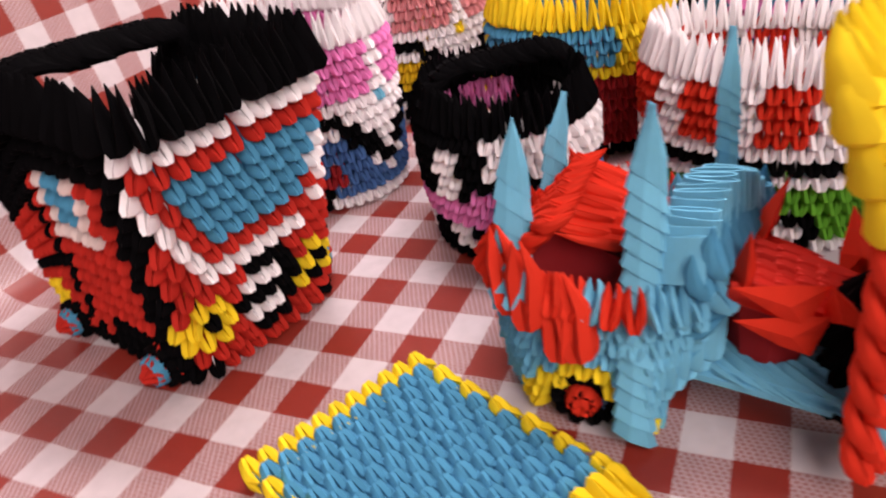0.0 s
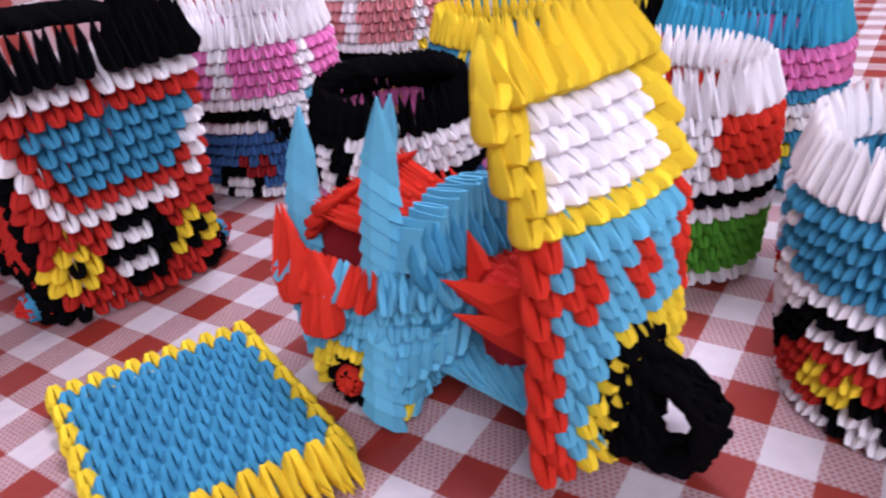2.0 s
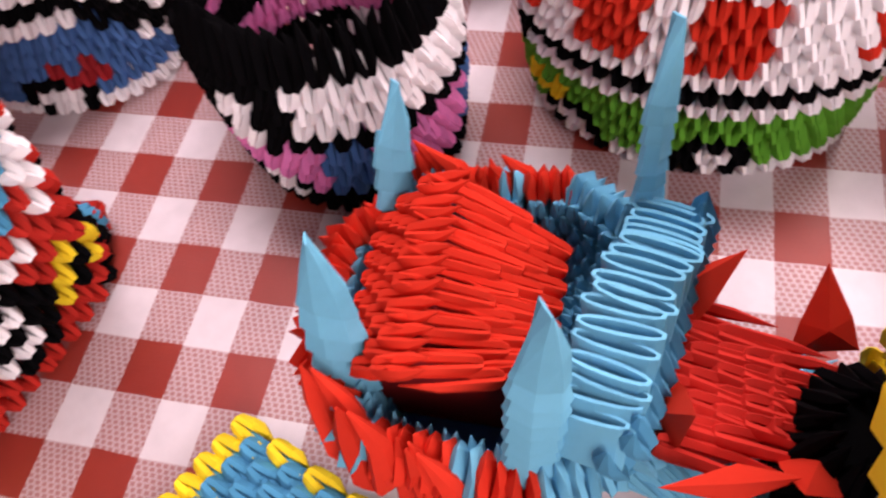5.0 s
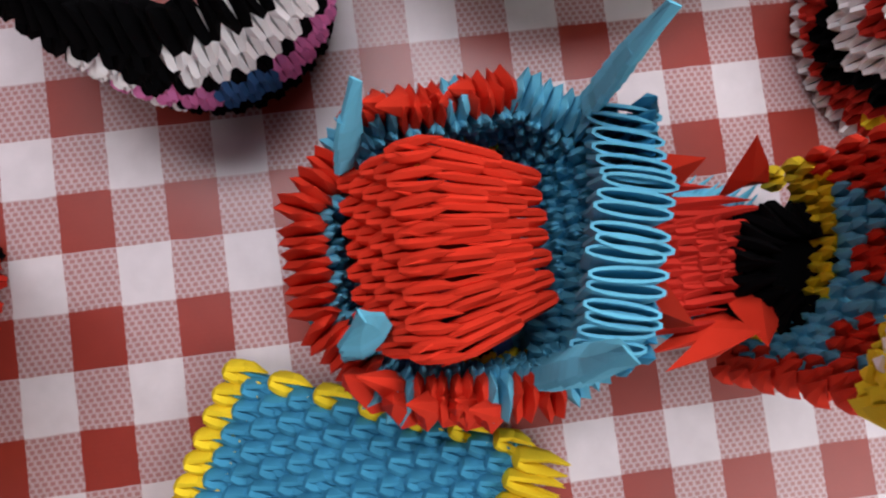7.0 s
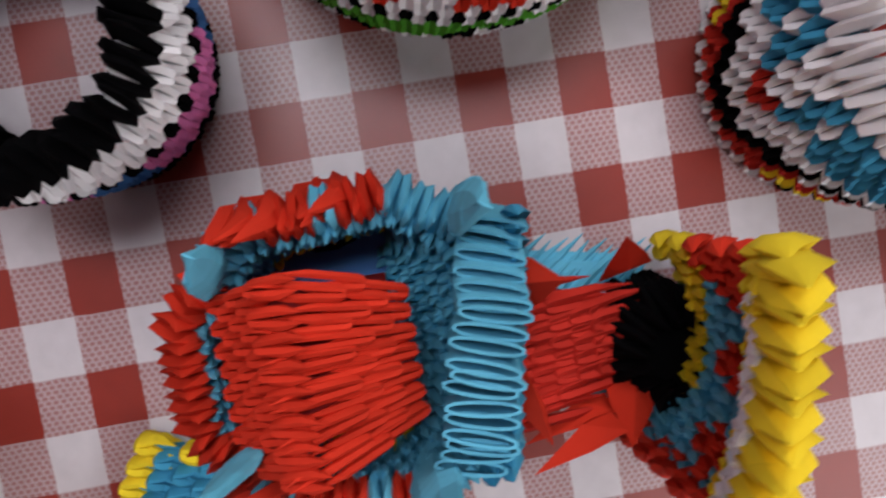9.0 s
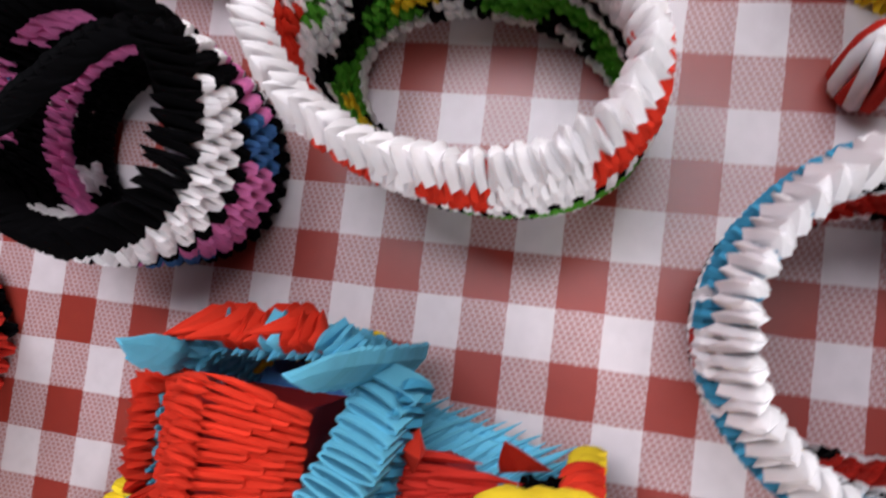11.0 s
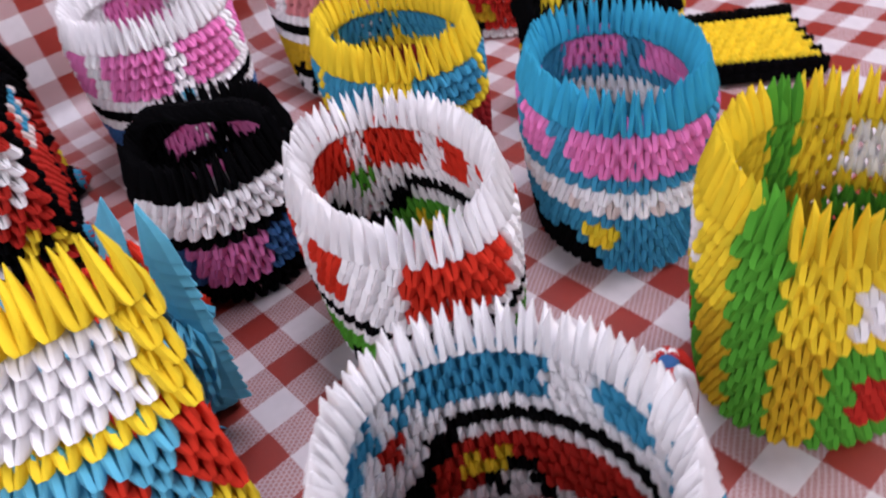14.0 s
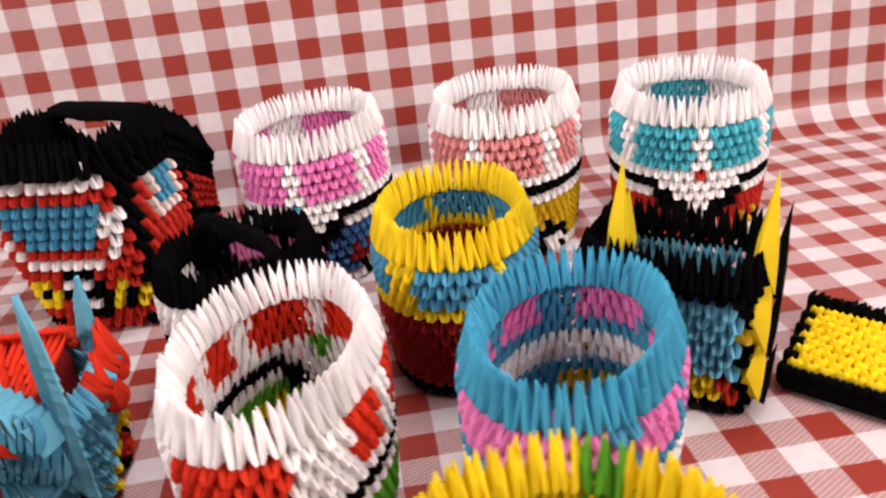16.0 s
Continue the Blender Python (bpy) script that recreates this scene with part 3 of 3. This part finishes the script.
# ---- the scooter ----
def scooter():
    ox, oy = 2.5, -3.5
    t = Folded("paper_scooter", "blue and red folded paper scooter with yellow windscreen", "scooter", ((ox + 0.35) * C, (oy - 0.12) * C, 0))
    root = t.root

    def S(x, y, z=0.0):
        return cells(x - ox, y - oy, z)

    blue, red = PAPER["sky"], PAPER["orange"]
    # passenger tub: eight-sided, open on top
    oct8 = [(-1.25, -3.9), (-0.3, -5.1), (1.9, -5.35), (3.1, -4.7), (3.4, -3.2), (3.2, -1.7), (2.0, -0.95), (-0.2, -1.15), (-1.25, -2.3)]
    line = [tuple(S(x, y)[:2]) for x, y in oct8]

    def tub_colour(k, r, x, y):
        wx = x / C + ox
        e = (wx - 0.75) ** 2 + (r * 0.4 + 0.1) ** 2
        if abs(y / C) > 0.9:
            if e < 1.0:
                return None
            if e < 1.9:
                return "yellow"
        if r == 7:
            if wx > 2.6:
                return "sky"
            return "orange" if wx < -0.6 or 0.05 < wx < 0.95 or 1.3 < wx < 2.1 else "sky"
        return "sky"

    wall_of(t, line, 42, True, 7, 0.22 * C, 0.4 * C, tub_colour, kinds=("row", "petal"), shift=lambda r, x, y: (x * 0.045 * (r - 4) / 4 - (7 - r) * 0.17 * max(0.0, x + 0.3 * C), y * 0.05 * (r - 4) / 4, 0))
    for y, s in ((-5.05, -1), (-1.25, 1)):
        hub = wheel(t, S(0.75, y, 0.72), (0, s, 0), 0.72 * C, ("black", "black"), 10)
        wheel(t, S(0.75, y + 0.12 * s, 0.72), (0, s, 0), 0.36 * C, ("orange", "orange"), 6, hub)
    # seat of the tub: a back slope and a front slope that meet in a ridge
    for lo, hi, cols, rows, w0, w1 in (((-0.75, 3.45), (0.15, 4.45), 8, 5, 2.6, 3.2), ((2.05, 3.62), (0.22, 4.5), 7, 4, 2.0, 4.0)):
        up = S(hi[0], 0, hi[1]) - S(lo[0], 0, lo[1])
        upn = up.normalized()
        out = Vector((0, 1, 0)).cross(upn)
        out = out if out.z > 0 else -out
        for r in range(rows):
            f = r / rows * (0.62 if lo[0] > 1 else 1.0)
            for c in range(cols):
                h = 0.5 * (r % 2)
                if h and c == cols - 1:
                    continue
                y = -3.15 + (w0 + (w1 - w0) * f) * ((c + h + 0.5) / cols - 0.5)
                pos = S(lo[0] + (hi[0] - lo[0]) * f, y, lo[1] + (hi[1] - lo[1]) * f)
                m = frame_of(pos, out.cross(upn) * -1 if out.cross(upn).cross(out).dot(upn) < 0 else out.cross(upn), out, upn)
                if lo[0] > 1:
                    m = m @ pose(0, 0, 0, 0, math.copysign(1, m[1][0]) * ((c + h + 0.5) / cols - 0.5) * 38, 0)
                t.add("slope" if lo[0] > 1 else "seat", "orange", jig(m, 3), "seat_piece")
    bm = bmesh.new()
    prof = ((-0.75, 1.0), (1.7, 1.0), (1.75, 3.25), (0.15, 4.2), (-0.7, 3.2))
    sides = [[bm.verts.new(S(x, y, z)) for x, z in prof] for y in (-4.1, -2.2)]
    bm.faces.new(sides[0])
    bm.faces.new(sides[1][::-1])
    for i in range(5):
        j = (i + 1) % 5
        bm.faces.new((sides[0][i], sides[1][i], sides[1][j], sides[0][j]))
    mesh_part("seat", bm, PAPER["crimson"], root, "red folded paper passenger seat")
    # floor of the tub, the shade inside put in as dark blue
    bm = bmesh.new()
    foot = [(x * 0.97 - 1.1 * max(0.0, x + 0.3 * C), y * 0.95) for x, y in line]
    lo = [bm.verts.new((x, y, 0.5 * C)) for x, y in foot]
    hi = [bm.verts.new((x, y, 0.8 * C)) for x, y in foot]
    bm.faces.new(lo[::-1])
    bm.faces.new(hi)
    for i in range(len(lo)):
        j = (i + 1) % len(lo)
        bm.faces.new((lo[i], lo[j], hi[j], hi[i]))
    mesh_part("tub_floor", bm, PAPER["navy"], root)
    for r in range(6):
        for c in range(9):
            h = 0.5 * (r % 2)
            upv, outv = Vector((0.5, 0, 0.87)), Vector((-0.87, 0, 0.5))
            m = frame_of(S(1.9 + 0.2 * r, -4.75 + 0.36 * (c + h), 0.85 + 0.36 * r), upv.cross(outv) * -1, outv, upv)
            if m.to_3x3().determinant() < 0:
                m = frame_of(S(1.9 + 0.2 * r, -4.75 + 0.36 * (c + h), 0.85 + 0.36 * r), upv.cross(outv), outv, upv)
            t.add("flat", "blue", jig(m))
    # arched bar of folded loops over the front of the tub
    for k in range(18):
        f = k / 17
        x, y = 3.5 - 0.95 * f, -1.3 - 3.75 * f
        z = 3.85 + 0.6 * f + 0.7 * math.sin(math.pi * f)
        m = frame_of(S(x, y, z - 0.75), Vector((-0.25, -0.97, 0)).normalized(), Vector((0.97, -0.25, 0)).normalized(), (0, 0, 1)) @ pose(0, 0, 0, 4, (f - 0.5) * -34, 0)
        t.add("loop", "sky", jig(m, 5), "bar_loop")
    # sloping front wall under the bar
    for r in range(7):
        for c in range(9):
            h = 0.5 * (r % 2)
            f = (c + h) / 8.5
            pos = S(2.75 - 0.75 * f + 0.17 * r, -1.5 - 3.5 * f, 1.2 + 0.36 * r + 0.5 * f)
            m = frame_of(pos, Vector((-0.25, -0.97, 0)).normalized() * -1, Vector((0.97, -0.25, 0)).normalized(), (0, 0, 1))
            if m.to_3x3().determinant() < 0:
                m = frame_of(pos, Vector((-0.25, -0.97, 0)).normalized(), Vector((0.97, -0.25, 0)).normalized(), (0, 0, 1))
            t.add("row", "sky" if r < 4 else "blue", jig(m @ pose(0, 0, 0, -24, 0, 0)))
    # fan of long folds beside the near end of the bar
    for k in range(6):
        f = k / 5
        out = Vector((0.62 + 0.3 * f, -0.75 + 0.3 * f, 0)).normalized()
        up = Vector((0.3 + 0.25 * f, 0.22 * f, 1))
        up = (up - out * up.dot(out)).normalized()
        m = frame_of(S(2.0 + 1.0 * f, -5.35 + 0.75 * f, 0.95 + 0.75 * f), up.cross(out), out, up)
        if m.to_3x3().determinant() < 0:
            m = frame_of(m.translation, out.cross(up), out, up)
        t.add("fan", "sky", jig(m, 2), "fan_fold")
    # horns
    horn(root, S(-0.75, -4.5, 2.6), S(-0.55, -3.9, 6.3), 5, 0.38 * C, 0.16 * C, blue, -65)
    horn(root, S(-0.75, -1.75, 2.6), S(-0.38, -1.15, 5.75), 5, 0.36 * C, 0.14 * C, blue, -30)
    horn(root, S(1.85, -5.6, 0.3), S(2.1, -4.6, 6.9), 15, 0.40 * C, 0.22 * C, blue, -58)
    horn(root, S(3.1, -1.25, 1.4), S(3.0, -1.1, 7.0), 13, 0.38 * C, 0.15 * C, blue, -30)
    # red pointed flaps on the sides of the tub
    for x, y, z, s in ((-0.45, -5.15, 2.75, -1), (-0.05, -5.4, 2.65, -1), (0.6, -5.6, 2.15, -1), (1.0, -5.65, 2.25, -1), (-0.2, -0.85, 2.6, 1), (0.2, -0.8, 2.55, 1), (0.9, -0.7, 2.2, 1), (1.25, -0.7, 2.25, 1)):
        out, up = Vector((-0.22, 0.97 * s, 0.0)).normalized(), Vector((-0.22, -0.12 * s, 1))
        up = (up - out * up.dot(out)).normalized()
        t.add("flap", "orange", jig(frame_of(S(x, y, z), up.cross(out) * -1, out, up), 5) if up.cross(out).cross(out).dot(up) > 0 else jig(frame_of(S(x, y, z), out.cross(up) * -1, out, up), 5), "side_flap")
    # running board with long slats
    for rank, (inner, high) in enumerate(((-0.1, 1.2), (0.25, 1.14), (0.55, 1.08))):
        for k in range(8):
            for s in (-1, 1):
                up = Vector((0.82, 0.56 * s, -0.06)).normalized()
                out = (Vector((0, 0, 1)) - up * up.z).normalized()
                x = 2.4 + 0.36 * k + 0.1 * rank
                pos = S(x, -3.5 - 0.2 * (x - 3) + inner * s, high + 0.4)
                m = frame_of(pos, out.cross(up) * -1, out, up)
                if m.to_3x3().determinant() < 0:
                    m = frame_of(pos, out.cross(up), out, up)
                t.add("slat", "sky", jig(m, 4), "board_slat")
    bm = bmesh.new()
    bmesh.ops.create_cube(bm, size=1, matrix=Matrix.LocRotScale(S(4.0, -3.55, 1.3), Matrix.Rotation(radians(-12), 3, "Z"), (3.3 * C, 2.7 * C, 0.42 * C)))
    bmesh.ops.bevel(bm, geom=bm.edges[:], offset=0.14 * C, segments=2, affect="EDGES")
    mesh_part("running_board", bm, blue, root, "light blue thick folded running board")
    # driver's seat
    for r in range(5):
        wide = 2.3 - 0.32 * r
        for c in range(6):
            h = 0.5 * (r % 2)
            if h and c == 5:
                continue
            y = -3.65 + wide * ((c + h + 0.5) / 6 - 0.5)
            up = Vector((0.92, 0.0, -0.25)).normalized()
            out = Vector((0.25, 0, 0.92)).normalized()
            pos = S(3.3 + 0.36 * r, y, 3.35 - 0.1 * r)
            m = frame_of(pos, up.cross(out), out, up)
            if m.to_3x3().determinant() < 0:
                m = frame_of(pos, -up.cross(out), out, up)
            t.add("flat" if r > 3 else "slat", "red", jig(m, 3), "driver_seat_piece")
    bm = bmesh.new()
    bmesh.ops.create_cone(bm, cap_ends=True, segments=10, radius1=0.75 * C, radius2=0.95 * C, depth=2.0 * C, matrix=Matrix.Translation(S(4.1, -3.6, 1.95)))
    mesh_part("driver_seat", bm, PAPER["crimson"], root, "dark red round paper seat post")
    for x, y, z, ax, up in ((3.75, -2.5, 3.1, (0, 1, 0.2), (0.1, 0.35, 1)), (3.6, -4.2, 3.2, (0, 1, 0.2), (0.2, -0.4, 1)), (5.65, -2.75, 2.5, (1, 0.2, 0), (-0.3, 0.5, 1)), (5.4, -4.5, 2.7, (1, -0.4, 0), (-0.5, -0.45, 0.9)), (4.9, -4.8, 2.7, (0.3, 0, 1), (-1, -0.25, 0.25)), (4.8, -4.9, 3.4, (0.3, 0, 1), (-0.9, -0.3, 0.4))):
        flap(root, S(x, y, z), ax, up, 0.95 * C, 1.5 * C, 0.3 * C, red)
    # steering column and the shade round it: rings of black pieces round a core
    # The black mass also stands in for shade between seat and fairing.
    for r in range(6):
        for k in range(13):
            a = 2 * math.pi * (k + 0.5 * (r % 2)) / 13
            out = Vector((math.cos(a), math.sin(a), 0))
            m = frame_of(S(6.0, -4.05, 0.8 + 0.38 * r) + out * (0.92 - 0.02 * r) * C, Vector((-out.y, out.x, 0)), out, (0, 0, 1))
            t.add("row", "black", jig(m, 5), "column_piece")
    bm = bmesh.new()
    bmesh.ops.create_cone(bm, cap_ends=True, segments=14, radius1=0.85 * C, radius2=0.75 * C, depth=2.4 * C, matrix=Matrix.Translation(S(6.0, -4.05, 1.8)))
    mesh_part("steering_column", bm, PAPER["black"], root)
    # fairing: bowed wall with a wheel arch, going over into the leaning windscreen
    n, step, z0 = 10, 0.385, 0.62
    ahead = Vector((math.cos(radians(-18)), math.sin(radians(-18)), 0))
    beside = Vector((-ahead.y, ahead.x, 0))
    middle = S(5.03, -3.8)
    for r in range(17, -1, -1):
        up = max(0.0, (r - 11) / 6)
        edge_u, deep, wide = 1.2 - 0.9 * up, 0.42 - 0.2 * up, 1.8 + 0.12 * up
        bow = []
        for f in np.linspace(0, 1, 25):
            v = middle + ahead * (edge_u + deep * (1 - (2 * f - 1) ** 2)) * C + beside * (2 * f - 1) * wide * C
            bow.append((v.x, v.y))
        d, p, spots = resample(bow, n, False)
        for k, q in enumerate(spots):
            h = 0.5 * (r % 2)
            if h and k == n - 1:
                continue
            kk = k + h
            (x, y), (tx, ty) = at_line(d, p, q + h * d[-1] / (n - 1), False)
            yy = (Vector((x, y, 0)) - middle).dot(beside) / C - 0.7
            e = (yy / 1.35) ** 2 + ((r * step - 0.1) / 2.1) ** 2
            if e < 0.72:
                continue
            kind, name = "row", "fairing_piece"
            side = kk < 0.6 or kk > n - 1.6
            if r >= 12:
                name = "windscreen_piece"
                col = "yellow" if side or kk < 1.2 or kk > n - 2.2 or r <= 12 or r == 17 else "white"
                if r == 17:
                    kind = "bigrim"
            elif e < 1.75 and r < 7:
                col = "yellow"
            elif side or r == 0:
                col = "orange"
            elif any(((kk - m) / 0.95) ** 2 + ((r - 8.6) / 1.6) ** 2 < 1 for m in (2.0, 5.0, 8.0)):
                col = "orange"
            else:
                col = "sky"
            out, across = Vector((ty, -tx, 0)), Vector((-tx, -ty, 0))
            m = frame_of(Vector((x, y, (z0 + r * step- 0.01 * max(0, r - 11)) * C)), across, out, (0, 0, 1))
            if r >= 12:
                m = m @ pose(0, 0, 0, 17, 0, 0)
            if side and r < 12:
                m, kind = m @ pose(0, 0, 0, 0, -8 if kk < 3 else 3, 0), "big"
            if side and r >= 12:
                m, kind = m @ pose(0, 0, 0, 0, (-18 if r > 14 else -11) if kk < 3 else 3, 0), "rim" if r < 17 else "bigrim"
            t.add(kind, col, jig(m), name)
    # front wheel: a ring of black pieces, two abreast
    hub = S(7.1, -4.1, 1.34)
    ahead = Vector((math.cos(radians(-8)), math.sin(radians(-8)), 0))
    beside = Vector((-ahead.y, ahead.x, 0))
    for k in range(14):
        a = 2 * math.pi * k / 14
        way = ahead * math.cos(a) + Vector((0, 0, math.sin(a)))
        for lane in (-0.22, 0.22):
            m = frame_of(hub + beside * lane * C + way * 0.92 * C, beside, way, beside.cross(way))
            t.add("big", "black", jig(m, 9), "tyre_piece")
    holders = {"seat_piece": "seat", "driver_seat_piece": "driver_seat", "board_slat": "running_board", "column_piece": "steering_column"}
    found = {o.name.split(".")[0]: o for o in root.children}
    t.todo = [(kind, col, m, name, holder or found.get(holders.get(name))) for kind, col, m, name, holder in t.todo]
    t.finish(most=900)


scooter()


# ---- the black box with yellow wings ----
def winged_box():
    t = Folded("winged_box", "black and blue folded paper box with yellow wings", "box", (0.95 * C, 15.5 * C, 0), turn=-38)
    line = [(x + 1.55 * C, y) for x, y in round_rect(3.1 * C, 4.5 * C, 0.4 * C)]

    def colour(k, r, x, y):
        v = y / C
        if r >= 9 or r == 0:
            return "black"
        if abs(v) > 2.0:
            return "black" if r % 3 else "gold"
        if x > 1.2 * C:
            if r in (1, 2):
                return "yellow" if abs(abs(v) - 1.2) < 0.5 else "red"
            return "sky"
        return "black" if r < 3 else "sky"

    wall_of(t, line, 34, True, 10, 0.002, 0.385 * C, colour)
    yel, blk = PAPER["yellow"], PAPER["black"]
    for y, s in ((2.5, 1), (-1.6, -1)):
        for x, z, ln, wd, tilt in ((1.45, 0.7, 2.3, 0.75, 0.1), (1.3, 2.2, 2.8, 0.8, 0.0), (0.95, 3.9, 3.3, 0.85, -0.1), (0.2, 3.6, 2.4, 0.7, -0.1)):
            flap(t.root, (x * C, (y - 0.05 * s) * C, z * C), (0.5, 0.86, 0), (-0.1, (0.05 + tilt * 0.5) * s, 1), wd * C, ln * C, 0.6 * C, yel, "wing_feather")
            flap(t.root, ((x - 0.3) * C, (y + 0.18 * s) * C, (z - 0.3) * C), (0.5, 0.86, 0), (-0.25, (0.1 + tilt * 0.5) * s, 1), wd * 0.6 * C, ln * 0.8 * C, 0.4 * C, blk, "wing_feather")
    t.finish()


winged_box()


# ---- small striped ornament ----
def ornament():
    root = tagged(new("striped_ornament"), "small red and white striped paper ornament", "ornament")
    root.matrix_world = pose(11.3 * C, 5.0 * C, 0)
    for k in range(14):
        a = 2 * math.pi * k / 14
        bm = bmesh.new()
        rings = []
        for z, r in ((0.0, 0.35), (0.5, 0.55), (1.2, 0.52), (1.85, 0.49), (2.4, 0.35), (2.65, 0.17)):
            rings.append([bm.verts.new(((r + dr) * C, dy * C * (0.35 + r), z * C)) for dr, dy in ((-0.12, -0.16), (0.06, -0.17), (0.13, 0.0), (0.06, 0.17), (-0.12, 0.16))])
        for p, q in zip(rings, rings[1:]):
            for i in range(5):
                bm.faces.new((p[i], p[(i + 1) % 5], q[(i + 1) % 5], q[i]))
        bm.faces.new(rings[0][::-1])
        bm.faces.new(rings[-1])
        o = mesh_part("striped_leaf", bm, PAPER["red" if k % 2 else "white"], root, smooth=True)
        o.matrix_basis = pose(0, 0, 0.001, 0, 0, math.degrees(a)) @ pose(0, 0, 0, rng.uniform(-8, 8), 0, 0)
    bm = bmesh.new()
    bmesh.ops.create_icosphere(bm, subdivisions=2, radius=0.28 * C, matrix=Matrix.Translation((0, 0, 2.5 * C)))
    mesh_part("top_bead", bm, PAPER["navy"], root, "dark blue bead", True)


ornament()
